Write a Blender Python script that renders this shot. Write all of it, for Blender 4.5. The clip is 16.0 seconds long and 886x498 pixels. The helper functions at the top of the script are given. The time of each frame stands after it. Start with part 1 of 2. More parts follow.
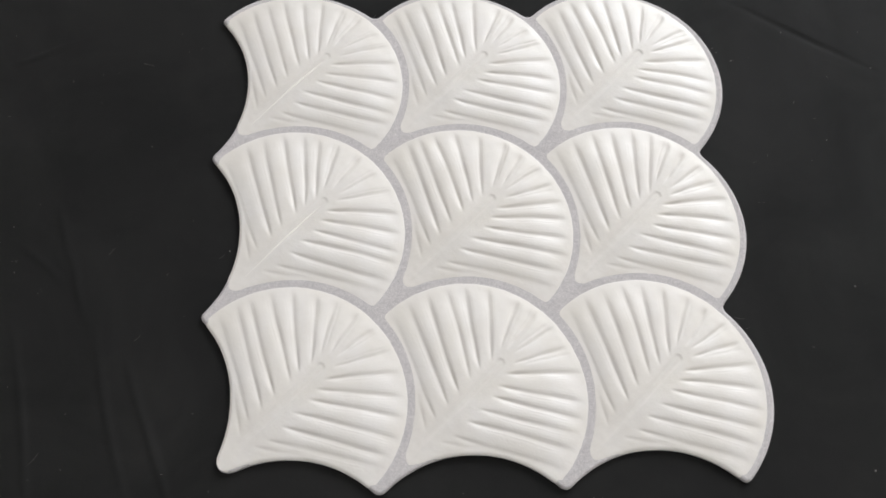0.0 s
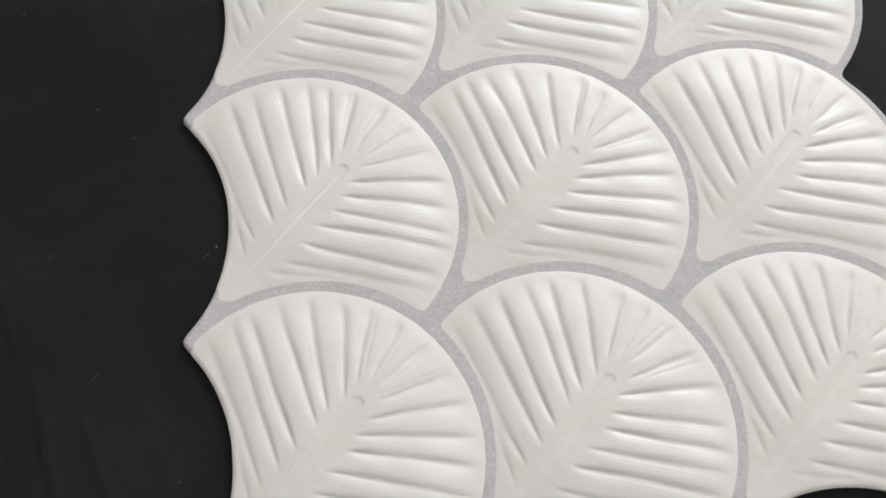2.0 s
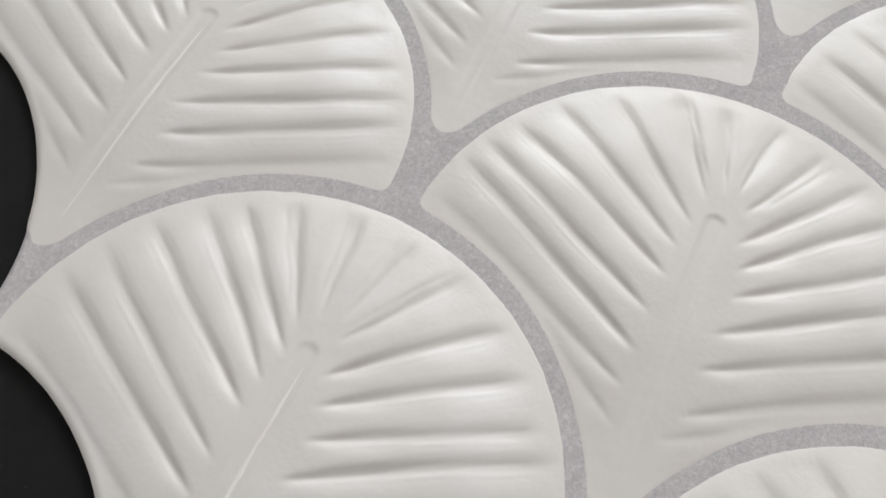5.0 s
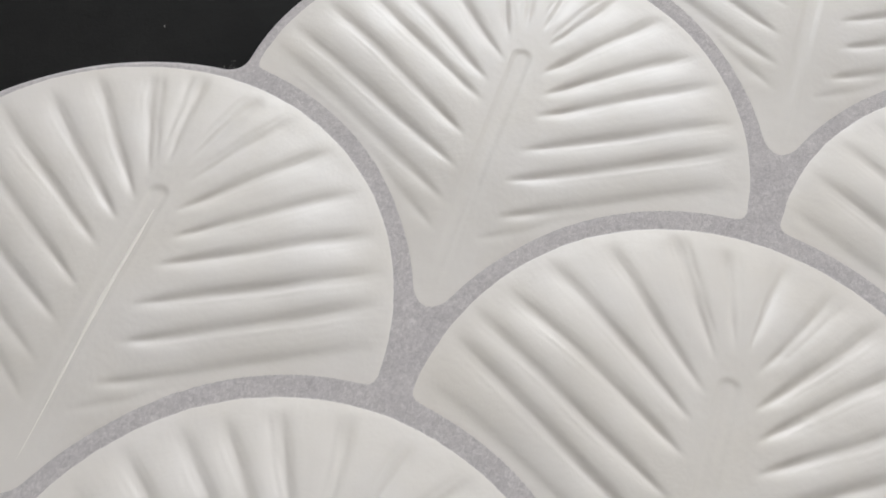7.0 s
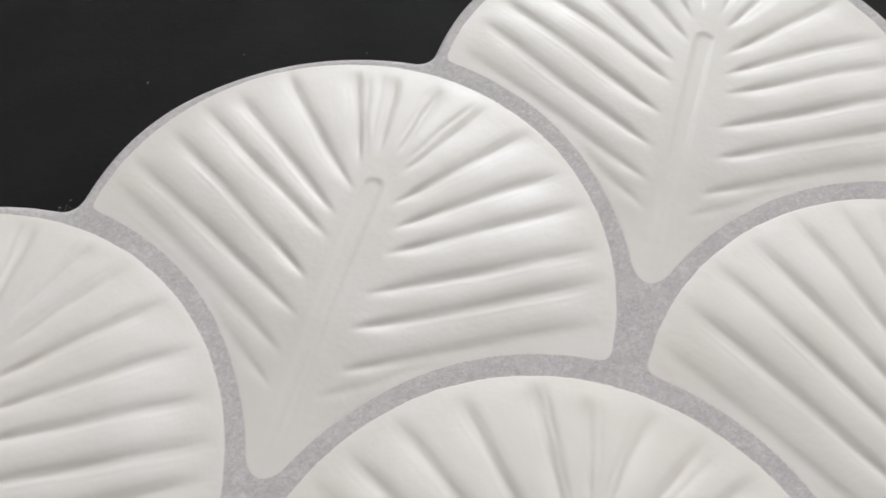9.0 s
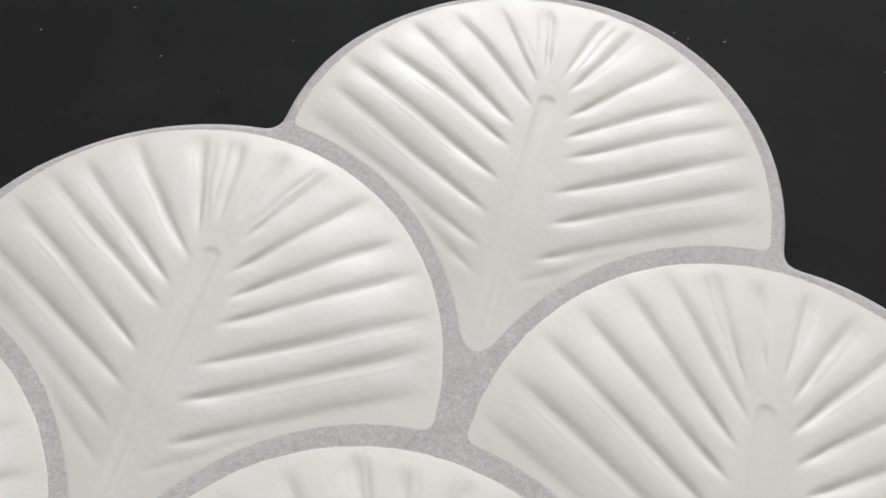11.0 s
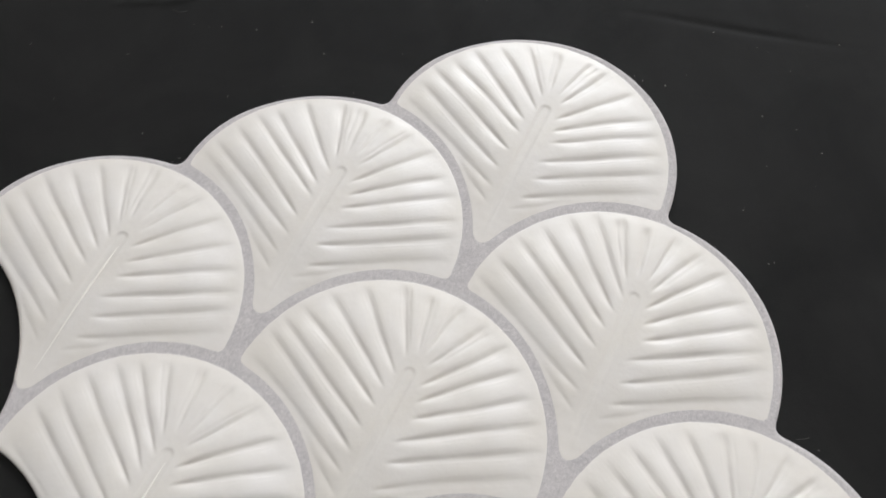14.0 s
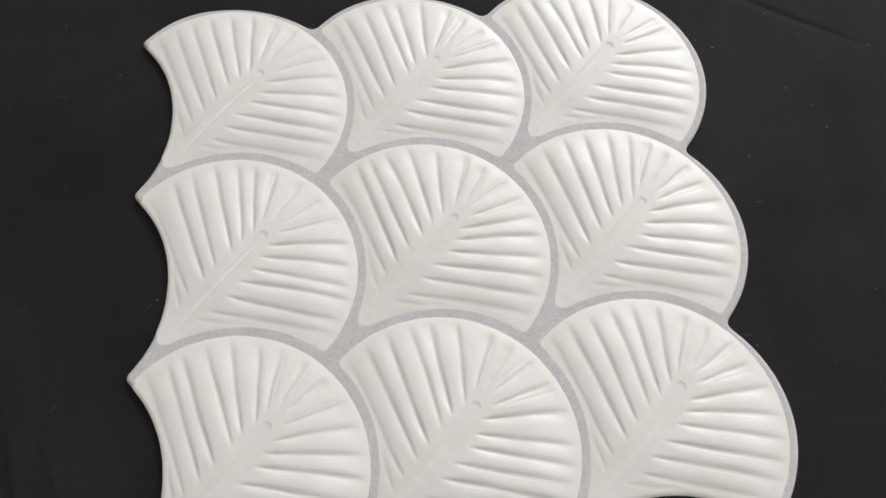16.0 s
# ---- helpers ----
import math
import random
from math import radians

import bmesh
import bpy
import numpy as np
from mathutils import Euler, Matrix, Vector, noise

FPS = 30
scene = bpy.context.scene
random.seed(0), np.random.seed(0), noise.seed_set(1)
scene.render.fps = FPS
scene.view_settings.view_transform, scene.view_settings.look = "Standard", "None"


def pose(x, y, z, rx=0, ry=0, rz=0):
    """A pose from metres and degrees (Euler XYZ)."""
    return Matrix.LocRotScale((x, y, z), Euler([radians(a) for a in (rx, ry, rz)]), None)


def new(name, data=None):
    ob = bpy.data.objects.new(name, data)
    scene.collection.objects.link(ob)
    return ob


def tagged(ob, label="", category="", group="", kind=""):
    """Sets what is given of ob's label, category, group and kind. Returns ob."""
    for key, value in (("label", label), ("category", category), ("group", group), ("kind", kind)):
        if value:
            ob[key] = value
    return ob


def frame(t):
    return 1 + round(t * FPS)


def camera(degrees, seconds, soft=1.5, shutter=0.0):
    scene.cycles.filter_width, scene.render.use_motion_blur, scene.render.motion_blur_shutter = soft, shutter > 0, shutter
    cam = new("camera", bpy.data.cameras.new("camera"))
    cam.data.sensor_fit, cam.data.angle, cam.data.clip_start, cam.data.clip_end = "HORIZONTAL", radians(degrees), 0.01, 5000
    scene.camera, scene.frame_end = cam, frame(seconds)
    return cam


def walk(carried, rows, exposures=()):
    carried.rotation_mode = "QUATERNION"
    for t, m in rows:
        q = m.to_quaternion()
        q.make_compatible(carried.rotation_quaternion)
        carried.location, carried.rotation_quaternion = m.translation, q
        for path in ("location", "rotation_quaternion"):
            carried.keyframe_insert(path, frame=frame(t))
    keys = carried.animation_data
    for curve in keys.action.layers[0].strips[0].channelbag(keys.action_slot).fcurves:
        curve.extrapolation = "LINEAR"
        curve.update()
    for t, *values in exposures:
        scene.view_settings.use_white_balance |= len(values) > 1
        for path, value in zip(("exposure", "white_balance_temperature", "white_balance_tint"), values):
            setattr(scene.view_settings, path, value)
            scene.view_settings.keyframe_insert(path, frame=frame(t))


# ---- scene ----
cam = camera(55.07, 16.0, soft=1.7, shutter=0.35)
PATH = (
    (0.0, 0.04351, -0.25874, 0.40101, 20.287, -1.499, -1.730),
    (0.5, 0.03653, -0.25258, 0.38132, 19.917, -1.392, -2.221),
    (1.0, 0.02876, -0.24501, 0.35331, 19.184, -1.471, -3.118),
    (1.5, 0.02003, -0.23366, 0.31888, 19.003, -1.540, -4.224),
    (2.0, 0.01354, -0.21661, 0.28931, 19.119, -1.849, -5.578),
    (2.5, 0.00831, -0.20209, 0.25541, 20.212, -1.949, -7.262),
    (3.0, 0.00419, -0.18878, 0.22223, 21.250, -2.094, -9.410),
    (3.5, 0.00264, -0.17139, 0.19170, 22.524, -2.126, -11.988),
    (4.0, 0.00219, -0.15814, 0.17104, 23.941, -1.904, -14.568),
    (4.5, 0.00216, -0.14948, 0.16001, 25.273, -1.542, -16.996),
    (5.0, 0.00228, -0.14284, 0.15588, 26.314, -1.204, -19.217),
    (5.5, 0.00232, -0.13564, 0.15587, 26.862, -1.055, -21.177),
    (6.0, 0.00203, -0.12531, 0.15724, 26.711, -1.260, -22.819),
    (6.5, 0.00349, -0.11175, 0.15860, 25.867, -1.652, -24.144),
    (7.0, 0.01244, -0.10107, 0.16115, 25.094, -1.375, -25.295),
    (7.5, 0.01940, -0.09044, 0.16003, 24.796, -1.387, -26.212),
    (8.0, 0.02855, -0.08537, 0.16002, 24.658, -1.338, -26.837),
    (8.5, 0.04050, -0.08456, 0.15918, 25.135, -0.531, -27.136),
    (9.0, 0.05557, -0.08808, 0.16176, 25.824, 0.088, -27.355),
    (9.5, 0.07033, -0.09038, 0.16473, 25.326, 0.390, -27.529),
    (10.0, 0.07848, -0.09089, 0.16816, 25.294, -0.302, -28.139),
    (10.5, 0.08447, -0.09067, 0.17023, 25.317, -0.801, -28.460),
    (11.0, 0.08940, -0.09113, 0.17265, 25.224, -0.851, -28.285),
    (11.5, 0.09271, -0.09380, 0.17832, 25.123, -0.597, -27.644),
    (12.0, 0.09382, -0.10020, 0.19013, 25.118, -0.184, -26.566),
    (12.5, 0.09216, -0.11184, 0.21099, 25.317, 0.244, -25.080),
    (13.0, 0.08701, -0.12833, 0.24113, 25.436, 0.481, -23.297),
    (13.5, 0.07865, -0.14549, 0.27071, 24.559, 0.361, -21.426),
    (14.0, 0.07045, -0.16858, 0.29145, 24.403, 0.528, -19.012),
    (14.5, 0.06122, -0.19041, 0.30629, 24.679, 0.735, -16.109),
    (15.0, 0.05974, -0.20492, 0.32399, 23.955, 0.311, -13.138),
    (15.5, 0.05556, -0.22755, 0.33700, 23.403, -0.096, -9.457),
    (16.0, 0.06144, -0.24397, 0.34951, 22.795, -0.268, -5.689),
)
# path end
walk(cam, [(t, pose(*p)) for t, *p in PATH], exposures=((0.0, 0.0), (2.0, -0.07), (3.5, -0.17), (6.0, -0.32), (8.0, -0.28), (10.0, -0.18), (12.5, -0.15), (16.0, -0.05)))

# ---- light: one large window in the far wall, sky outside ----
world = bpy.data.worlds.new("sky")
scene.world = world
world.use_nodes = True
wn = world.node_tree.nodes
sky = wn.new("ShaderNodeTexSky")
sky.sky_type = "NISHITA"
sky.sun_disc = False
sky.sun_elevation, sky.sun_rotation = radians(38), radians(200)
wn["Background"].inputs["Strength"].default_value = 0.12
world.node_tree.links.new(sky.outputs[0], wn["Background"].inputs["Color"])

ROOM = (-2.4, 3.8, -2.6, 2.6, 3.2)            # x0, x1, y0, y1, height
WINDOW = (0.8, 3.3, 1.1, 2.9)                # x0, x1, z0, z1 in the far wall
lamp_data = bpy.data.lights.new("window_light", "AREA")
lamp_data.shape, lamp_data.size, lamp_data.size_y = "RECTANGLE", WINDOW[1] - WINDOW[0], WINDOW[3] - WINDOW[2]
lamp_data.energy, lamp_data.color = 177.0, (0.925, 0.965, 1.0)
window_light = new("window_light", lamp_data)
window_light.matrix_world = pose((WINDOW[0] + WINDOW[1]) / 2, ROOM[3] - 0.02, (WINDOW[2] + WINDOW[3]) / 2, -90, 0, 0)


# ---- materials ----
def material(name, color, rough, build=None, spec=0.5):
    m = bpy.data.materials.new(name)
    m.use_nodes = True
    nt = m.node_tree
    b = nt.nodes["Principled BSDF"]
    b.inputs["Base Color"].default_value = (*color, 1)
    b.inputs["Roughness"].default_value = rough
    b.inputs["Specular IOR Level"].default_value = spec
    if build:
        build(nt, b)
    return m


def place(nt, scale=(1, 1, 1)):
    c = nt.nodes.new("ShaderNodeTexCoord")
    mp = nt.nodes.new("ShaderNodeMapping")
    mp.inputs["Scale"].default_value = scale
    nt.links.new(c.outputs["Object"], mp.inputs["Vector"])
    return mp.outputs["Vector"]


def noise_tex(nt, vec, scale, detail=4.0, rough=0.55, distort=0.0):
    n = nt.nodes.new("ShaderNodeTexNoise")
    n.inputs["Scale"].default_value = scale
    n.inputs["Detail"].default_value = detail
    n.inputs["Roughness"].default_value = rough
    n.inputs["Distortion"].default_value = distort
    nt.links.new(vec, n.inputs["Vector"])
    return n.outputs["Fac"]


def ramp(nt, fac, stops):
    r = nt.nodes.new("ShaderNodeValToRGB")
    els = r.color_ramp.elements
    while len(els) < len(stops):
        els.new(0.5)
    for e, (p, c) in zip(els, stops):
        e.position = p
        e.color = (*c, 1) if len(c) == 3 else c
    nt.links.new(fac, r.inputs["Fac"])
    return r.outputs["Color"]


def mix(nt, a, b, fac, mode="MIX"):
    m = nt.nodes.new("ShaderNodeMix")
    m.data_type, m.blend_type = "RGBA", mode
    if isinstance(fac, float):
        m.inputs[0].default_value = fac
    else:
        nt.links.new(fac, m.inputs[0])
    nt.links.new(a, m.inputs[6])
    nt.links.new(b, m.inputs[7])
    return m.outputs[2]


def math_node(nt, op, a, b):
    m = nt.nodes.new("ShaderNodeMath")
    m.operation = op
    for i, v in enumerate((a, b)):
        if isinstance(v, (int, float)):
            m.inputs[i].default_value = v
        else:
            nt.links.new(v, m.inputs[i])
    return m.outputs[0]


def bump(nt, b, height, strength, distance):
    n = nt.nodes.new("ShaderNodeBump")
    n.inputs["Strength"].default_value = strength
    n.inputs["Distance"].default_value = distance
    nt.links.new(height, n.inputs["Height"])
    nt.links.new(n.outputs["Normal"], b.inputs["Normal"])


def glaze(nt, b):
    v = place(nt)
    broad = noise_tex(nt, v, 35, 3)
    fine = noise_tex(nt, v, 900, 3)
    info = nt.nodes.new("ShaderNodeObjectInfo")
    base = ramp(nt, broad, [(0.32, (0.738, 0.680, 0.632)), (0.68, (0.782, 0.730, 0.703))])
    tint = ramp(nt, info.outputs["Random"], [(0.0, (0.975, 0.97, 0.96)), (1.0, (1.0, 1.0, 1.0))])
    nt.links.new(mix(nt, base, tint, 1.0, "MULTIPLY"), b.inputs["Base Color"])
    gloss = ramp(nt, noise_tex(nt, v, 120, 4), [(0.3, (0.36, 0.36, 0.36)), (0.7, (0.50, 0.50, 0.50))])
    nt.links.new(gloss, b.inputs["Roughness"])
    h = math_node(nt, "ADD", math_node(nt, "MULTIPLY", noise_tex(nt, v, 230, 3), 1.0), math_node(nt, "MULTIPLY", fine, 0.3))
    bump(nt, b, h, 0.5, 0.00018)


def paper(nt, b):
    v = place(nt)
    fibre = noise_tex(nt, v, 1100, 5, 0.7, 1.0)
    cloud = noise_tex(nt, v, 160, 4, 0.6)
    a = ramp(nt, fibre, [(0.32, (0.478, 0.440, 0.437)), (0.52, (0.592, 0.545, 0.541)), (0.68, (0.712, 0.658, 0.651))])
    c = ramp(nt, cloud, [(0.3, (0.88, 0.88, 0.89)), (0.7, (1.0, 1.0, 1.0))])
    nt.links.new(mix(nt, a, c, 1.0, "MULTIPLY"), b.inputs["Base Color"])
    bump(nt, b, fibre, 0.5, 0.0003)


def black_sheet(nt, b):
    v = place(nt)
    cloud = noise_tex(nt, v, 14, 5, 0.62, 0.8)
    grain = noise_tex(nt, v, 1400, 3, 0.6)
    col = ramp(nt, cloud, [(0.3, (0.0124, 0.0120, 0.0119)), (0.72, (0.0212, 0.0204, 0.0198))])
    nt.links.new(col, b.inputs["Base Color"])
    streak = noise_tex(nt, place(nt, (1, 0.16, 1)), 55, 5, 0.6, 0.6)
    rough = ramp(nt, streak, [(0.3, (0.6, 0.6, 0.6)), (0.75, (0.78, 0.78, 0.78))])
    nt.links.new(rough, b.inputs["Roughness"])
    h = math_node(nt, "ADD", grain, math_node(nt, "MULTIPLY", noise_tex(nt, v, 140, 4), 2.0))
    bump(nt, b, h, 0.4, 0.00015)


def plaster(nt, b):
    v = place(nt)
    nt.links.new(ramp(nt, noise_tex(nt, v, 3, 4), [(0.3, (0.735, 0.722, 0.695)), (0.7, (0.79, 0.778, 0.75))]), b.inputs["Base Color"])
    bump(nt, b, noise_tex(nt, v, 180, 3), 0.2, 0.001)


GLAZE = material("white_glaze", (0.75, 0.74, 0.72), 0.3, glaze, 0.5)
# whiter than the tiles: the highlight along the midrib is put into this colour
SEAM_GLINT = material("white_seam_glint", (0.90, 0.85, 0.79), 0.28, None, 0.55)
PAPER = material("grey_fibre_backing", (0.45, 0.45, 0.46), 0.85, paper, 0.25)
BLACK = material("black_sheet", (0.012, 0.012, 0.012), 0.7, black_sheet, 0.07)
PLASTER = material("plaster", (0.75, 0.74, 0.72), 0.9, plaster, 0.2)
DUST = material("dust", (0.34, 0.33, 0.31), 0.9, None, 0.2)
LINT = material("lint", (0.10, 0.097, 0.09), 0.9, None, 0.2)


# ---- meshes ----
def mesh_object(name, verts, faces, mat, parent=None, smooth=True):
    me = bpy.data.meshes.new(name)
    me.from_pydata([tuple(v) for v in verts], [], faces)
    me.materials.append(mat)
    me.polygons.foreach_set("use_smooth", [smooth] * len(me.polygons))
    me.update()
    ob = new(name, me)
    if parent is not None:
        ob.parent = parent
    return ob


def box_mesh(name, x0, x1, y0, y1, z0, z1, mat):
    bm = bmesh.new()
    bmesh.ops.create_cube(bm, size=1, matrix=Matrix.Translation(((x0 + x1) / 2, (y0 + y1) / 2, (z0 + z1) / 2)) @ Matrix.Diagonal((x1 - x0, y1 - y0, z1 - z0, 1)))
    me = bpy.data.meshes.new(name)
    bm.to_mesh(me)
    bm.free()
    me.materials.append(mat)
    return new(name, me)


# ---- the room, out of view ----
X0, X1, Y0, Y1, HIGH = ROOM
tagged(box_mesh("wall_south", X0 - 0.1, X1 + 0.1, Y0 - 0.1, Y0, -0.1, HIGH, PLASTER), "plain off-white plaster wall", "wall", kind="structure")
tagged(box_mesh("wall_west", X0 - 0.1, X0, Y0, Y1, -0.1, HIGH, PLASTER), "plain off-white plaster wall", "wall", kind="structure")
tagged(box_mesh("wall_east", X1, X1 + 0.1, Y0, Y1, -0.1, HIGH, PLASTER), "plain off-white plaster wall", "wall", kind="structure")
tagged(box_mesh("ceiling", X0 - 0.1, X1 + 0.1, Y0 - 0.1, Y1 + 0.1, HIGH, HIGH + 0.1, PLASTER), "plain off-white plaster ceiling", "ceiling", kind="structure")
bm = bmesh.new()
a0, a1, c0, c1 = WINDOW
for x0, x1, z0, z1 in ((X0 - 0.1, a0, -0.1, HIGH), (a1, X1 + 0.1, -0.1, HIGH), (a0, a1, -0.1, c0), (a0, a1, c1, HIGH)):
    bmesh.ops.create_cube(bm, size=1, matrix=Matrix.Translation(((x0 + x1) / 2, Y1 + 0.05, (z0 + z1) / 2)) @ Matrix.Diagonal((x1 - x0, 0.1, z1 - z0, 1)))
me = bpy.data.meshes.new("wall_north")
bm.to_mesh(me)
bm.free()
me.materials.append(PLASTER)
tagged(new("wall_north", me), "plain off-white plaster wall with a window opening", "wall", kind="structure")


# ---- the black sheet on which the tiles lie ----
def axis(lo, hi, fine_lo, fine_hi, step):
    a = list(np.arange(fine_lo, fine_hi + step / 2, step))
    left, right, s = [], [], step
    x = fine_lo
    while x > lo:
        s *= 1.35
        x = max(lo, x - s)
        left.append(x)
    s, x = step, fine_hi
    while x < hi:
        s *= 1.35
        x = min(hi, x + s)
        right.append(x)
    return np.array(left[::-1] + a + right)


# creases: two ends, width and height in metres
CREASES = (
    (-0.176, -0.002, -0.133, 0.0145, 0.0022, 0.00075),
    (-0.137, -0.080, -0.125, -0.114, 0.0022, 0.00035),
    (-0.128, -0.105, -0.114, -0.146, 0.0022, 0.00040),
    (-0.151, -0.104, -0.126, -0.127, 0.0022, 0.00035),
    (-0.112, -0.145, -0.086, -0.240, 0.0022, 0.00050),
    (-0.095, -0.158, -0.066, -0.242, 0.0024, 0.00055),
    (-0.150, -0.140, -0.130, -0.240, 0.0024, 0.00045),
    (0.010, 0.115, 0.052, 0.106, 0.0018, 0.00060),
    (0.030, 0.107, 0.070, 0.112, 0.0018, 0.00055),
    (0.015, 0.113, 0.044, 0.124, 0.0016, 0.00055),
    (0.057, 0.121, 0.085, 0.101, 0.0018, 0.00045),
    (0.215, 0.041, 0.310, -0.015, 0.0016, -0.00045),
    (0.232, 0.031, 0.285, -0.001, 0.0014, -0.00030),
)


def black_height(x, y):
    z = np.zeros_like(x)
    for ax, ay, bx, by, w, h in CREASES:
        d = np.array((bx - ax, by - ay))
        n2 = d @ d
        u = ((x - ax) * d[0] + (y - ay) * d[1]) / n2
        side = ((x - ax) * d[1] - (y - ay) * d[0]) / math.sqrt(n2)
        side = side + 0.0008 * np.sin(u * 5 + ax * 90)
        fade = np.clip(u, 0, 1) * np.clip(1 - u, 0, 1) * 4
        z += 1.5 * h * fade * np.exp(-np.abs(side / (0.7 * w)) ** 1.5)
    for k, (fx, fy, amp) in enumerate(((31, 9, 0.00022), (17, -23, 0.00020), (63, 40, 0.00007))):
        z += amp * np.sin(x * fx + k) * np.sin(y * fy + 2 * k)
    return z


gx = axis(X0, X1, -0.22, 0.34, 0.0013)
gy = axis(Y0, Y1, -0.27, 0.16, 0.0013)
mx, my = np.meshgrid(gx, gy)
mz = black_height(mx, my)
nx, ny = len(gx), len(gy)
idx = np.arange(nx * ny).reshape(ny, nx)
quads = np.stack([idx[:-1, :-1], idx[:-1, 1:], idx[1:, 1:], idx[1:, :-1]], -1).reshape(-1, 4).tolist()
ground = mesh_object("ground", np.stack([mx.ravel(), my.ravel(), mz.ravel()], 1), quads, BLACK)
tagged(ground, "matt black sheet with faint creases and specks of dust", "black sheet", kind="structure")


# ---- the tile sheet: nine fan tiles on a fibre backing ----
PITCH = 0.085
CENTRE = (-0.0164, -0.0161)       # the disc's centre of the first tile
R_CUT, R_OUTER, R_BACK = 59.2, 58.2, 60.2    # mm
BACK_TOP = 0.0030
P_MM = PITCH * 1000


def contour_radius(field, angles, reach):
    """Along rays from the origin, the distance at which the field turns positive."""
    lo, hi = np.zeros_like(angles), np.full_like(angles, reach)
    c, s = np.cos(angles), np.sin(angles)
    for _ in range(40):
        mid = (lo + hi) / 2
        out = field(mid * c, mid * s) > 0
        hi, lo = np.where(out, mid, hi), np.where(out, lo, mid)
    return lo


def smooth(t):
    t = np.clip(t, 0, 1)
    return t * t * (3 - 2 * t)


def smooth_min(a, b, k):
    h = np.clip(k - np.abs(a - b), 0, None) / k
    return np.minimum(a, b) - h * h * k / 4


def reach_table(angles, radii):
    """A radius for each degree from -180 on, gently blended between the given ones."""
    a = np.arange(-180, 180)
    r = np.interp(a, angles, radii, period=360)
    k = np.ones(21) / 21
    return np.convolve(np.concatenate([r[-20:], r, r[:20]]), k, "same")[20:-20]


def reach(table, x, y):
    a = np.degrees(np.arctan2(y, x))
    return np.interp(a, np.arange(-180, 180), table, period=360)


# the discs are not quite round: narrower towards the upper right
TILE_REACH = reach_table((-60, -45, -5, 30, 65, 92, 125, 150), (56.7, 56.8, 56.2, 55.2, 55.3, 56.0, 56.8, 56.8))
TOP_REACH = reach_table((-60, -45, -5, 30, 65, 92, 125, 150), (56.7, 56.8, 56.2, 55.1, 54.4, 55.4, 56.5, 56.8))
RIM_REACH = reach_table((-60, -5, 30, 65, 90, 112, 140), (60.0, 59.9, 58.2, 56.4, 57.0, 59.2, 59.0))

ROUND, TIP = 2.5, 30.1
CELL = 0.42
many = np.linspace(0, 2 * math.pi, 1400, endpoint=False)


def nearest(x, y, pts):
    out = np.empty(len(x))
    for i in range(0, len(x), 4000):
        dx = x[i:i + 4000, None] - pts[None, :, 0]
        dy = y[i:i + 4000, None] - pts[None, :, 1]
        out[i:i + 4000] = np.sqrt((dx * dx + dy * dy).min(1))
    return out


def denser(pts, gap=0.15):
    out = []
    for a, b in zip(pts, np.roll(pts, -1, 0)):
        k = max(1, int(math.hypot(*(b - a)) / gap))
        out += [a + (b - a) * i / k for i in range(k)]
    return np.array(out)


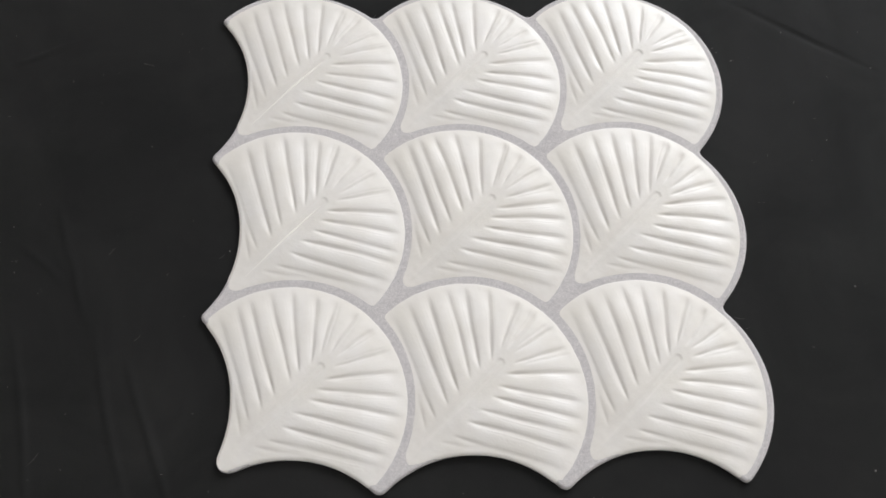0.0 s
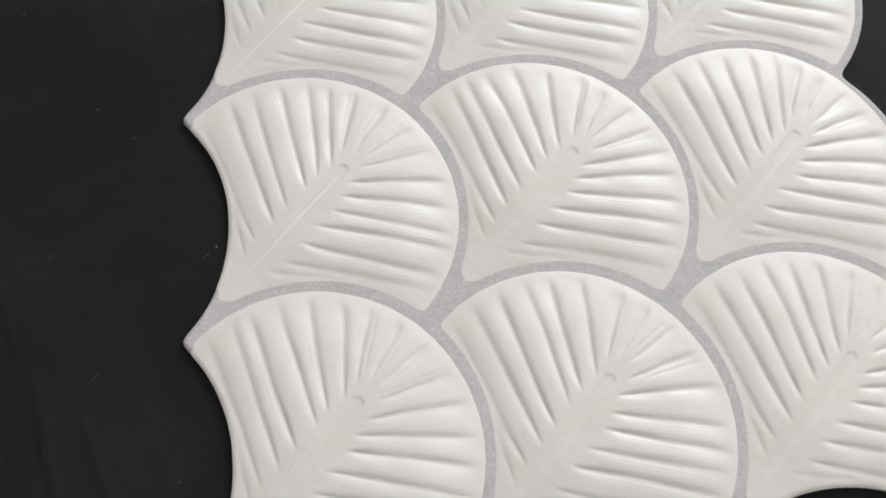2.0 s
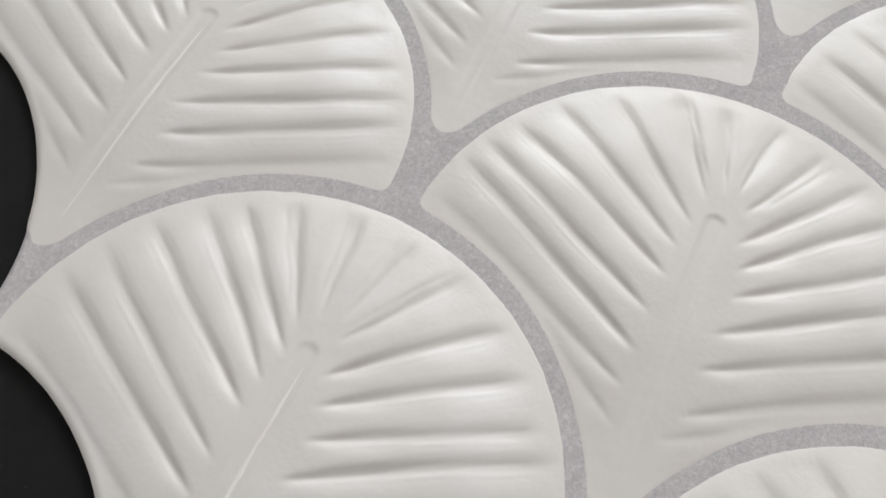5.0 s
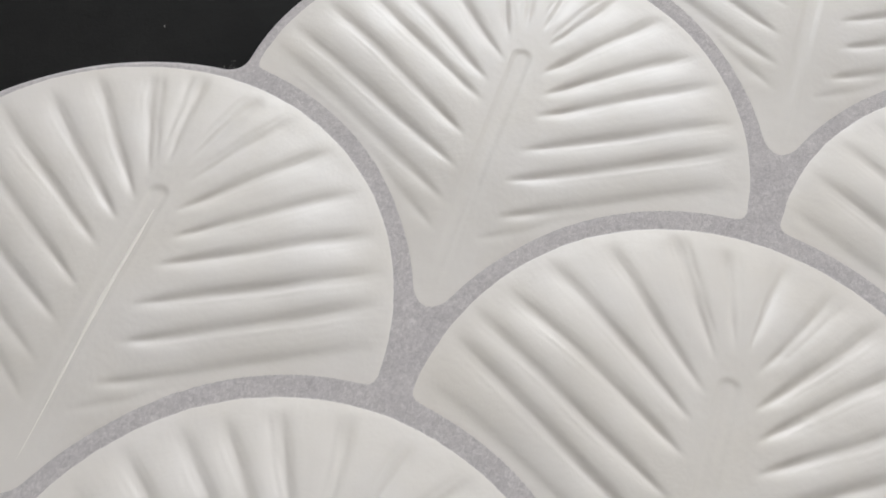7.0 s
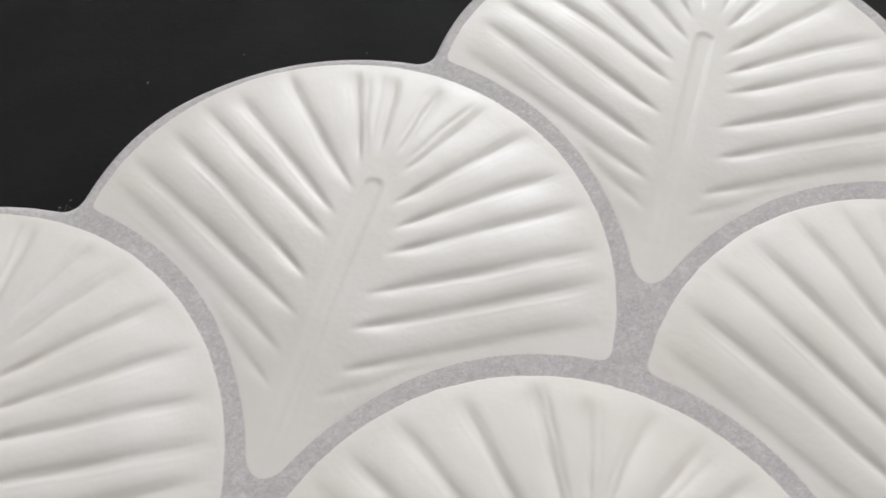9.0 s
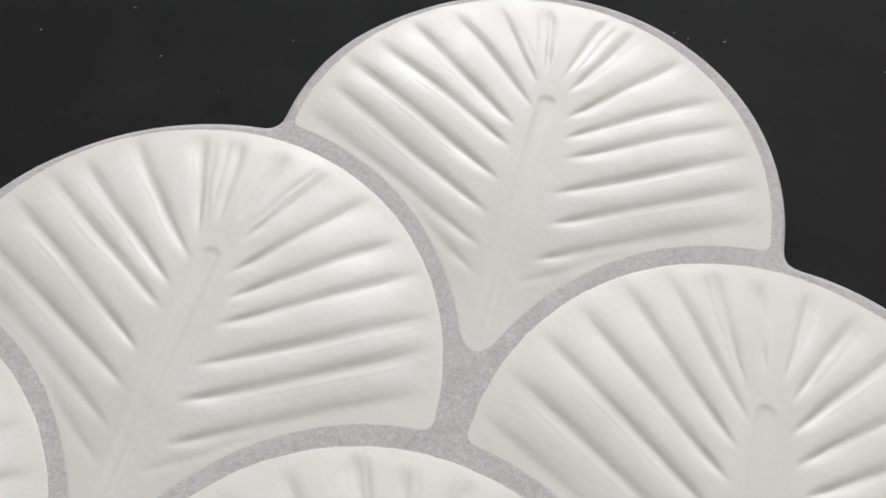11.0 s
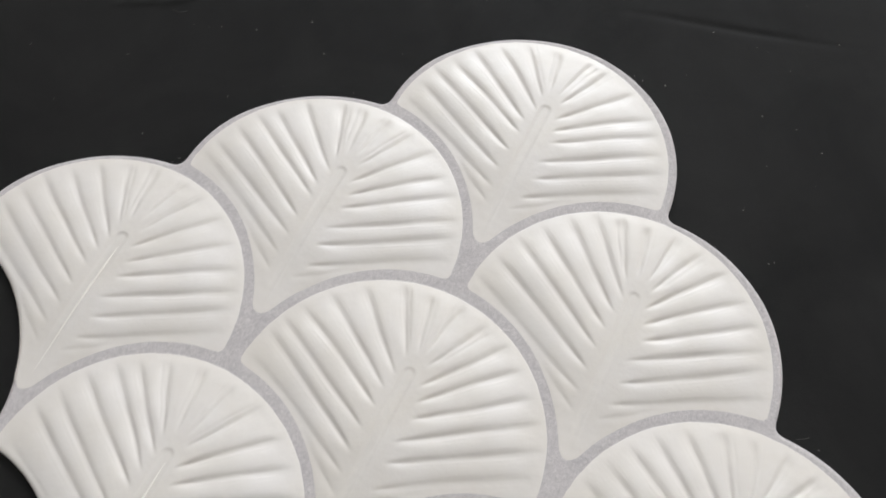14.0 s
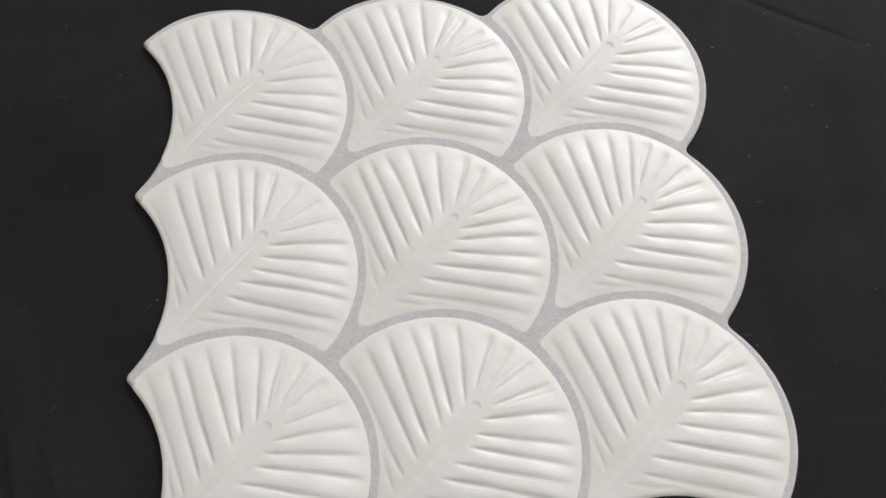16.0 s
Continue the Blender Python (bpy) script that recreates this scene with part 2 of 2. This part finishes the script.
class Fan:
    """The plan of one tile: a broad disc, hollowed by its two neighbours' discs, with rounded corners."""

    def __init__(self, left_cut, down_cut, table):
        self.left_cut, self.down_cut, self.table = left_cut, down_cut, table
        r = contour_radius(self.core, many, 70.0)
        self.core_pts = denser(np.stack([r * np.cos(many), r * np.sin(many)], 1))
        r = contour_radius(self.rounded, many, 70.0)
        self.edge = denser(np.stack([r * np.cos(many), r * np.sin(many)], 1))
        ax = np.arange(-60, 60, CELL)
        gx, gy = np.meshgrid(ax, ax)
        inside = np.full(gx.shape, -1.0)
        near = np.hypot(gx, gy) < 60
        inside[near] = -self.rounded(gx[near], gy[near])
        full = inside > 0
        cell = full[:-1, :-1] | full[1:, :-1] | full[:-1, 1:] | full[1:, 1:]
        ids = np.arange(gx.size).reshape(gx.shape)
        quads = np.stack([ids[:-1, :-1], ids[:-1, 1:], ids[1:, 1:], ids[1:, :-1]], -1)[cell]
        used = np.unique(quads)
        renumber = np.full(gx.size, -1)
        renumber[used] = np.arange(len(used))
        self.faces = renumber[quads].tolist()
        x, y, d = gx.ravel()[used], gy.ravel()[used], inside.ravel()[used]
        # corners that fall outside are drawn in onto the edge
        for k in np.nonzero(d <= 0.12)[0]:
            p = self.edge[np.argmin((self.edge[:, 0] - x[k]) ** 2 + (self.edge[:, 1] - y[k]) ** 2)]
            if d[k] <= 0:
                x[k], y[k] = p
        self.x, self.y, self.d = x, y, np.clip(d, 0, None)
        count = {}
        for f in self.faces:
            for k in range(4):
                a, b = f[k], f[(k + 1) % 4]
                count.setdefault((min(a, b), max(a, b)), []).append((a, b))
        self.rim = [v[0] for v in count.values() if len(v) == 1]

    def left(self, y):
        return self.left_cut + 0.8 * smooth(-y / 30)

    def down(self, x):
        return self.down_cut + 0.8 * smooth(-x / 30)

    def core(self, x, y):
        a = np.hypot(x, y) - (reach(self.table, x, y) - ROUND)
        b = (self.left(y) + ROUND) - np.hypot(x + P_MM, y)
        c = (self.down(x) + ROUND) - np.hypot(x, y + P_MM)
        tip = (-x - y) / math.sqrt(2) - (TIP * math.sqrt(2) - ROUND)
        return np.maximum(a, -smooth_min(np.minimum(-b, -c), -tip, 3.0))

    def sides(self, x, y):
        return reach(self.table, x, y) - np.hypot(x, y), np.hypot(x + P_MM, y) - self.left(y), np.hypot(x, y + P_MM) - self.down(x)

    def rounded(self, x, y):
        d = nearest(x, y, self.core_pts)
        return np.where(self.core(x, y) < 0, -d, d) - ROUND

    def outer(self, x, y):
        """1 along a side that lies on the rim of the whole sheet, else 0."""
        out = np.zeros_like(x)
        if self.left_cut < R_CUT:
            out = np.maximum(out, smooth((R_CUT + 2.4 - np.hypot(x + P_MM, y)) / 3.0))
        if self.down_cut < R_CUT:
            out = np.maximum(out, smooth((R_CUT + 2.4 - np.hypot(x, y + P_MM)) / 3.0))
        return out


# veins of the leaf, from the left hollow round to the lower one: inner end in mm from the disc's centre, inner and outer width, depth
VEINS = (
    (-17.2, -8.4, 0.9, 1.5, 0.42), (-11.2, -2.7, 0.9, 1.4, 0.55), (-5.6, 3.3, 0.9, 1.4, 0.60), (0.9, 9.6, 0.9, 1.4, 0.60),
    (5.6, 13.8, 0.9, 1.4, 0.66), (11.0, 17.6, 0.9, 1.3, 0.68), (15.7, 22.8, 0.8, 1.2, 0.60), (20.4, 22.9, 0.7, 1.0, 0.54),
    (23.6, 20.7, 0.7, 1.0, 0.54), (22.9, 15.9, 0.8, 1.2, 0.58), (17.6, 10.2, 0.9, 1.3, 0.68), (14.8, 4.8, 0.9, 1.3, 0.62),
    (11.0, 0.0, 0.9, 1.3, 0.62), (4.1, -5.7, 0.9, 1.4, 0.62), (-1.3, -11.7, 0.9, 1.4, 0.56), (-7.6, -17.5, 0.9, 1.5, 0.44),
)
# the two faint ones that run along the stem, both ends
STEM_VEINS = ((-20.9, -14.8, -26.5, 8.5), (-13.5, -20.5, 8.0, -25.3))
# the bearing of each vein's outer end in degrees, for the three tiles of each row: pressed by hand, no two alike
TOP_ROW = (
    (131, 120, 110.5, 100.4, 88.6, 76.8, 63.6, 50.9, 36.2, 25.4, 13.2, 0.2, -11.6, -21.3, -29.0, -39.0),
    (129, 121.7, 110.4, 100.2, 91.4, 78.2, 61.6, 51.0, 39.0, 26.7, 14.4, 1.0, -8.9, -20.3, -28.5, -39.5),
    (132.4, 121.5, 112, 102.4, 91.4, 79.1, 66.4, 51.7, 36.2, 28.0, 12.9, -1.8, -10.4, -20.0, -29.4, -39.7),
)
MIDDLE_ROW = (
    (134, 119.2, 108.9, 97.3, 85.7, 76.6, 65.4, 50.8, 37.2, 24.3, 9.3, -2.1, -13.1, -19.5, -31.0, -38.0),
    (132.7, 120.4, 113.1, 104.2, 92.4, 78.3, 63.2, 51.6, 38.3, 26.9, 15.2, 4.4, -7.0, -17.5, -27.7, -37.6),
    (130.6, 118.6, 106.7, 95.6, 83.1, 72.2, 61.4, 50.7, 38.9, 27.0, 15.0, 1.4, -9.3, -19.4, -27.3, -38.7),
)
BOTTOM_ROW = (
    (131.1, 119.8, 112.4, 100.9, 89.5, 75.9, 65.2, 52.3, 40.3, 25.8, 13.9, 1.0, -9.5, -20.4, -30.3, -36.8),
    (133.9, 122.3, 111.1, 99.8, 90.1, 77.7, 61.1, 49.9, 38.3, 25.4, 11.2, -3.8, -12.7, -20.7, -29.8, -41.2),
    (131.5, 120.5, 109.5, 98.5, 88, 76, 62.5, 50.8, 38.5, 26.2, 13.5, 0.3, -10.4, -20.0, -29.0, -39.0),
)
MIDRIB = ((15.0, 15.6), (-25.5, -24.5))


def groove(x, y, ax, ay, bx, by, w0, w1, depth, bow):
    """A pressed vein from its sharp inner end a to its soft outer end b."""
    dx, dy = bx - ax, by - ay
    n = math.hypot(dx, dy)
    u = ((x - ax) * dx + (y - ay) * dy) / (n * n)
    side = ((x - ax) * dy - (y - ay) * dx) / n - bow * 4 * np.clip(u, 0, 1) * (1 - np.clip(u, 0, 1))
    side = side + 0.15 * np.sin(u * 7.1 + ax * 1.7) * np.sin(u * 3.3 + by) * np.clip(u * 3, 0, 1)
    w = 0.85 * (w0 + (w1 - w0) * np.clip(u, 0, 1)) * (0.5 + 0.5 * smooth(u * n / 13.0))
    along = smooth(u * n / 7.5 + 0.25) * smooth((1.12 - u) / 0.26) * (0.9 + 0.16 * np.sin(u * 9.0 + bx))
    stem = side if bx > by else -side
    steep = np.exp(-np.abs(side / (1.4 * w)) ** 1.7)
    gentle = np.exp(-np.abs(side / (2.3 * w)) ** 1.5)
    lip = 0.10 * np.exp(-((stem - 1.5 * w) / (0.35 * w)) ** 2) * np.sin(np.clip(u, 0, 1) * math.pi)
    drag = 0.05 * np.sin(side * 4.6 + 6 * u + by) * np.exp(-(side / (2.6 * w)) ** 2) * np.sin(u * 11 + ax)
    return -1.3 * depth * along * (np.where(stem > 0, gentle, steep) - lip - drag)


# how deep each tile's veins are pressed, row by row
PRESS = ((0.90, 0.95, 0.95), (1.05, 1.06, 1.08), (1.06, 1.08, 1.06))


def tile_height(seed, fan):
    rnd = random.Random(seed)
    press = PRESS[(seed - 1) // 3][(seed - 1) % 3]
    tile_x, tile_y, tile_d = fan.x, fan.y, fan.d
    lx, ly = tile_x, tile_y + 0.4
    rise = 1 - (1 - np.clip((TIP * math.sqrt(2) + (tile_x + tile_y) / math.sqrt(2)) / 8.0, 0, 1)) ** 2.2
    for side, wide, power in zip(fan.sides(tile_x, tile_y), (22.0, 24.0, 24.0), (2.0, 1.7, 1.7)):
        rise = rise * (1 - (1 - np.clip(side / wide, 0, 1)) ** power)
    z = 2.15 * rise - 0.035 * np.clip(1 - tile_d / 0.3, 0, 1)
    z += 0.5 * rise * (1 - (np.hypot(tile_x, tile_y) / 56) ** 2)
    body, z = z, np.zeros(len(z))
    bearings = (TOP_ROW, MIDDLE_ROW, BOTTOM_ROW)[(seed - 1) // 3][(seed - 1) % 3]
    for k, ((ax, ay, w0, w1, depth), bearing) in enumerate(zip(VEINS, bearings)):
        far = rnd.uniform(50.3, 52.0)
        bx, by = far * math.cos(radians(bearing)), far * math.sin(radians(bearing))
        ax, ay = ax + rnd.uniform(-0.6, 0.6), ay + rnd.uniform(-0.6, 0.6)
        z += groove(lx, ly, ax, ay, bx, by, w0, w1, press * depth * rnd.uniform(0.88, 1.14), rnd.uniform(-0.5, 0.5))
        if 6 <= k <= 9:
            # a second, finer scratch beside the short veins at the leaf's tip
            gap = rnd.choice((-1.0, 1.0)) * rnd.uniform(1.3, 1.9)
            px, py = -gap * math.sin(radians(bearing)), gap * math.cos(radians(bearing))
            z += groove(lx, ly, ax + px + 0.1 * (bx - ax), ay + py + 0.1 * (by - ay), bx + 1.6 * px, by + 1.6 * py, 0.5, 0.6, rnd.uniform(0.10, 0.22), 0.0)
    for ax, ay, bx, by in STEM_VEINS:
        z += groove(lx, ly, ax, ay, bx, by, 0.9, 1.3, press * 0.24, 0.0)
    # the midrib: a shallow flat channel with a rounded head, running out towards the stem
    ax, ay = MIDRIB[0]
    bx, by = MIDRIB[1]
    n = math.hypot(bx - ax, by - ay)
    u = ((lx - ax) * (bx - ax) + (ly - ay) * (by - ay)) / (n * n)
    px, py = ax + np.clip(u, 0, 1) * (bx - ax), ay + np.clip(u, 0, 1) * (by - ay)
    dist = np.hypot(lx - px, ly - py)
    half = 1.9 - 0.5 * np.clip(u, 0, 1)
    z -= 0.36 * smooth((half + 0.8 - dist) / 1.6) * smooth((1.05 - u) / 0.6)
    across = ((lx - ax) * (by - ay) - (ly - ay) * (bx - ax)) / n
    if seed % 3 != 1:
        # the channel's edge rises a little where it runs out towards the stem
        z += 0.16 * np.exp(-((across + 0.9) / 0.6) ** 2) * smooth((u - 0.45) / 0.3) * smooth((1.12 - u) / 0.3)
    broad = np.array([noise.noise((x * 0.07 + seed * 7.3, y * 0.07, seed)) for x, y in zip(tile_x, tile_y)])
    small = np.array([noise.noise((x * 0.26 + seed * 3.1, y * 0.26, 9 + seed)) for x, y in zip(tile_x, tile_y)])
    z += (0.14 * broad + 0.025 * small) * smooth(tile_d / 4)
    # the relief never cuts deeper than the glaze is thick, and the outer rim rolls down
    limit = 0.8 * np.clip(body, 0, None) + 0.004
    cut = np.clip(-z, 0, None)
    z = np.where(z < 0, -cut / (1 + (cut / limit) ** 3) ** (1 / 3), z)
    return body + z - 0.6 * np.clip(1 - tile_d / 1.8, 0, 1) ** 2 * fan.outer(tile_x, tile_y)


# tiles with a highlight along the midrib, made as an added white bead: where it begins and ends, and how thick it is
# in mm
SEAMS = {1: (0.06, 1.0, 0.62), 4: (0.05, 0.95, 0.55)}


def seam(fan, height, spec, tile):
    """A thin white bead, half sunk into one side of the channel; its colour stands for the midrib's highlight."""
    start, end, thick = spec
    ax, ay = MIDRIB[0]
    dx, dy = MIDRIB[1][0] - ax, MIDRIB[1][1] - ay
    n = math.hypot(dx, dy)
    verts, faces, count, sides = [], [], 60, 7
    for i in range(count):
        t = i / (count - 1)
        u = start + (end - start) * t
        off = -0.9 + 0.12 * math.sin(5 * u + start)
        x = ax + u * dx + off * dy / n
        y = ay + u * dy - off * dx / n - 0.4
        z = height[np.argmin((fan.x - x) ** 2 + (fan.y - y) ** 2)]
        r = thick * min(1.0, 4 * t + 0.08, 1.6 * (1 - t) + 0.05) * (0.85 + 0.15 * math.sin(21 * t + thick * 9))
        for k in range(sides):
            a = 2 * math.pi * k / sides
            verts.append((x - dy / n * r * math.cos(a), y + dx / n * r * math.cos(a), z + 0.42 * r * math.sin(a)))
    z = np.array([v[2] for v in verts]).reshape(count, sides)
    level = z.mean(1)
    even = np.convolve(np.pad(level, 3, mode="edge"), np.ones(7) / 7, "valid")
    z += (even - level)[:, None]
    verts = [(v[0] / 1000, v[1] / 1000, w / 1000) for v, w in zip(verts, z.ravel())]
    for i in range(count - 1):
        faces += [(i * sides + k, i * sides + (k + 1) % sides, (i + 1) * sides + (k + 1) % sides, (i + 1) * sides + k) for k in range(sides)]
    faces += [tuple(range(sides))[::-1], tuple(range((count - 1) * sides, count * sides))]
    tagged(mesh_object("glaze_seam", verts, faces, SEAM_GLINT, tile), "thin raised midrib seam, its bright highlight painted whiter than the glaze")


def build_tile(seed, fan, parent, where):
    z = tile_height(seed, fan)
    n = len(z)
    # the glazed edge is a little uneven
    near = np.clip(1 - fan.d / 2.0, 0, 1)
    sway = np.array([0.16 * noise.noise((x * 0.22, y * 0.22, 40 + seed)) + 0.10 * noise.noise((x * 0.9, y * 0.9, 60 + seed)) if w > 0 else 0.0 for x, y, w in zip(fan.x, fan.y, near)])
    sway = 1 + near * (sway - 0.05) / 50
    fx, fy = fan.x * sway, fan.y * sway
    keys = sorted({v for edge in fan.rim for v in edge})
    high = {v: n + k for k, v in enumerate(keys)}
    m = len(keys)
    ex, ey = fx[keys], fy[keys]
    verts = np.concatenate([np.stack([fx, fy, z], 1), np.stack([ex, ey, z[keys]], 1), np.stack([ex, ey, -0.5 - 2.1 * fan.outer(ex, ey)], 1)])
    faces = fan.faces + [(high[b], high[a], high[a] + m, high[b] + m) for a, b in fan.rim]
    ob = mesh_object("tile", verts / 1000, faces, GLAZE, parent)
    ob.location = where
    if seed in SEAMS:
        seam(fan, z, SEAMS[seed], ob)
    return ob


def back_field(x, y):
    """Below zero inside the backing's outline; mm from the first disc's centre."""
    d = rim = None
    for c in range(3):
        for r in range(3):
            far = np.hypot(x - c * P_MM, y + r * P_MM)
            d = far - R_BACK if d is None else smooth_min(d, far - R_BACK, 4.0)
            over = far - reach(RIM_REACH, x - c * P_MM, y + r * P_MM)
            rim = over if rim is None else smooth_min(rim, over, 4.0)
    inner = np.maximum(x - 2 * P_MM - 35, y - 35)
    d = np.maximum(d, np.minimum(rim, inner))
    for c, r in ((-1, 0), (-1, 1), (-1, 2), (-1, 3), (0, 3), (1, 3), (2, 3)):
        below = 1.0 * smooth((-y - r * P_MM - 8) / 28) if c < 0 else 0.0
        cut = (R_OUTER + 0.15 + below) - np.hypot(x - c * P_MM, y + r * P_MM)
        d = -smooth_min(-d, -cut, 2.0)
    d = -smooth_min(-d, -((-x - y - 2 * P_MM) / math.sqrt(2) - 30.4 * math.sqrt(2)), 5.0)
    return d


def outline(field, lo, hi, step):
    """The closed curve on which the field is zero, as points in order."""
    n = int((hi - lo) / step) + 1
    ax = lo + step * np.arange(n)
    px, py = np.meshgrid(ax, ax - 170)
    f = field(px, py)
    link = {}
    for j, i in zip(*np.nonzero((np.stack([f[:-1, :-1], f[:-1, 1:], f[1:, 1:], f[1:, :-1]]) < 0).sum(0) % 4)):
        corners = ((j, i), (j, i + 1), (j + 1, i + 1), (j + 1, i))
        ends = []
        for k in range(4):
            p, q = corners[k], corners[(k + 1) % 4]
            if (f[p] < 0) != (f[q] < 0):
                ends.append((min(p, q), max(p, q)))
        for e in ends:
            link.setdefault(e, []).extend(o for o in ends if o != e)
    where = {}
    for p, q in link:
        t = f[p] / (f[p] - f[q])
        where[(p, q)] = (px[p] + t * (px[q] - px[p]), py[p] + t * (py[q] - py[p]))
    best, todo = [], set(link)
    while todo:
        start = todo.pop()
        loop, last, here = [start], None, start
        while True:
            nxt = [e for e in link[here] if e != last and (e == start or e in todo)]
            if not nxt or nxt[0] == start:
                break
            last, here = here, nxt[0]
            todo.discard(here)
            loop.append(here)
        if len(loop) > len(best):
            best = loop
    pts = np.array([where[e] for e in best])
    for _ in range(4):
        pts = pts * 0.5 + np.roll(pts, 1, 0) * 0.25 + np.roll(pts, -1, 0) * 0.25
    area = (pts[:, 0] * np.roll(pts[:, 1], -1) - pts[:, 1] * np.roll(pts[:, 0], -1)).sum()
    return pts if area > 0 else pts[::-1]


FANS = {(a, r): Fan(R_OUTER if a else R_CUT, R_OUTER if r == 2 else R_CUT, TILE_REACH if r else TOP_REACH) for a in (False, True) for r in range(3)}
sheet = new("mosaic_tile_sheet")
tagged(sheet, "white mosaic sheet of nine embossed leaf tiles on black", "tile sheet")
sheet.location = (CENTRE[0], CENTRE[1], 0)
loop = outline(back_field, -70.0, 240.0, 1.0)
along = np.roll(loop, -1, 0) - np.roll(loop, 1, 0)
normal = np.stack([along[:, 1], -along[:, 0]], 1) / np.linalg.norm(along, axis=1)[:, None]
n = len(loop)
fit = np.full(n, 1.6)
for _ in range(14):
    inner = loop - normal * fit[:, None]
    fit = np.where(nearest(inner[:, 0], inner[:, 1], loop) < fit - 0.04, fit * 0.85, fit)
for _ in range(6):
    fit = np.minimum(fit, (fit + np.roll(fit, 1) + np.roll(fit, -1)) / 3)
fit = (fit / 1.6)[:, None]
verts, faces = [], []
top = BACK_TOP * 1000
for inset, z in ((0.5, 0.0), (0.05, 0.3), (0.0, 1.0), (0.13, top - 1.0), (0.5, top - 0.46), (1.0, top - 0.13), (1.6, top)):
    verts.append(np.column_stack([loop - normal * inset * fit, np.full(n, z)]))
for k in range(6):
    faces += [(k * n + i, k * n + (i + 1) % n, (k + 1) * n + (i + 1) % n, (k + 1) * n + i) for i in range(n)]
faces.append(tuple(range(6 * n, 7 * n)))
faces.append(tuple(range(n - 1, -1, -1)))
backing = mesh_object("backing", np.concatenate(verts) / 1000, faces, PAPER, sheet)
for poly in backing.data.polygons:
    if len(poly.vertices) > 4:
        poly.use_smooth = False
tagged(backing, "grey fibrous backing with a rounded scalloped edge")
for r in range(3):
    for c in range(3):
        build_tile(1 + c + 3 * r, FANS[c == 0, r], sheet, (c * PITCH, -r * PITCH, BACK_TOP))


# ---- dust and lint on the black sheet ----
rnd = random.Random(5)
bm = bmesh.new()
specks = [(rnd.uniform(-0.20, 0.32), rnd.uniform(-0.25, 0.135), abs(rnd.gauss(0, 0.00008)) + 0.00005) for _ in range(300)]
specks += [(rnd.gauss(0.0240, 0.0014), rnd.gauss(0.0282, 0.0009), rnd.uniform(0.00005, 0.00011)) for _ in range(16)]
specks += [(0.0132, 0.0454, 0.00024), (0.0927, 0.0767, 0.0003), (0.0931, 0.0591, 0.0002), (0.0693, 0.0808, 0.00022), (0.0554, 0.0874, 0.00018),
           (0.2138, 0.0024, 0.00022), (0.2214, -0.0029, 0.00026), (0.2519, -0.0295, 0.00022), (0.2658, -0.0529, 0.00024),
           (-0.048, -0.1099, 0.00034), (0.2565, -0.2248, 0.0003), (0.2248, -0.0654, 0.0002), (0.0499, 0.0514, 0.0002)]
for x, y, r in specks:
    z = float(black_height(np.array([x]), np.array([y]))[0])
    shape = Matrix.Translation((x, y, z + r * 0.5)) @ pose(0, 0, 0, rnd.uniform(0, 180), 0, rnd.uniform(0, 180)) @ Matrix.Diagonal((r * rnd.uniform(0.7, 1.8), r, r * 0.7, 1))
    bmesh.ops.create_icosphere(bm, subdivisions=1, radius=1, matrix=shape)
me = bpy.data.meshes.new("dust")
bm.to_mesh(me)
bm.free()
me.materials.append(DUST)
tagged(new("dust", me), "pale specks of dust scattered on the black sheet", "dust", kind="stuff")


def fibre(verts, faces, points, radius):
    """A thin hair: a triangular tube along the points."""
    first = len(verts)
    for k, p in enumerate(points):
        q = points[min(k + 1, len(points) - 1)] - points[max(k - 1, 0)]
        side = Vector((-q.y, q.x, 0)).normalized()
        for a, b in ((1, 0), (-0.5, 0.87), (-0.5, -0.87)):
            verts.append(p + side * radius * a + Vector((0, 0, radius * (b + 0.9))))
    for k in range(len(points) - 1):
        for i in range(3):
            a, b = first + 3 * k + i, first + 3 * k + (i + 1) % 3
            faces.append((a, b, b + 3, a + 3))


verts, faces = [], []
hairs = [(0.0375, 0.1035, 0.0070, -55, 70, 0.00012), (-0.1003, -0.0002, 0.0055, -25, 20, 0.00010), (-0.1332, -0.2113, 0.006, 46, 15, 0.00008),
         (-0.0908, -0.1548, 0.0038, 35, 30, 0.00009), (0.2013, -0.1497, 0.0045, -22, 20, 0.00009), (-0.053, -0.1135, 0.003, 10, 60, 0.00009)]
hairs += [(rnd.uniform(-0.19, 0.31), rnd.uniform(-0.24, 0.13), rnd.uniform(0.002, 0.005), rnd.uniform(0, 360), rnd.uniform(-70, 70), rnd.uniform(0.00005, 0.00008)) for _ in range(5)]
for x, y, length, turn, bend, radius in hairs:
    pts, a = [], radians(turn)
    for k in range(9):
        pts.append(Vector((x, y, float(black_height(np.array([x]), np.array([y]))[0]))))
        x, y, a = x + math.cos(a) * length / 8, y + math.sin(a) * length / 8, a + radians(bend) / 8
    fibre(verts, faces, pts, radius)
lint = mesh_object("lint", verts, faces, LINT)
tagged(lint, "short pale lint fibres lying on the black sheet", "lint", kind="stuff")
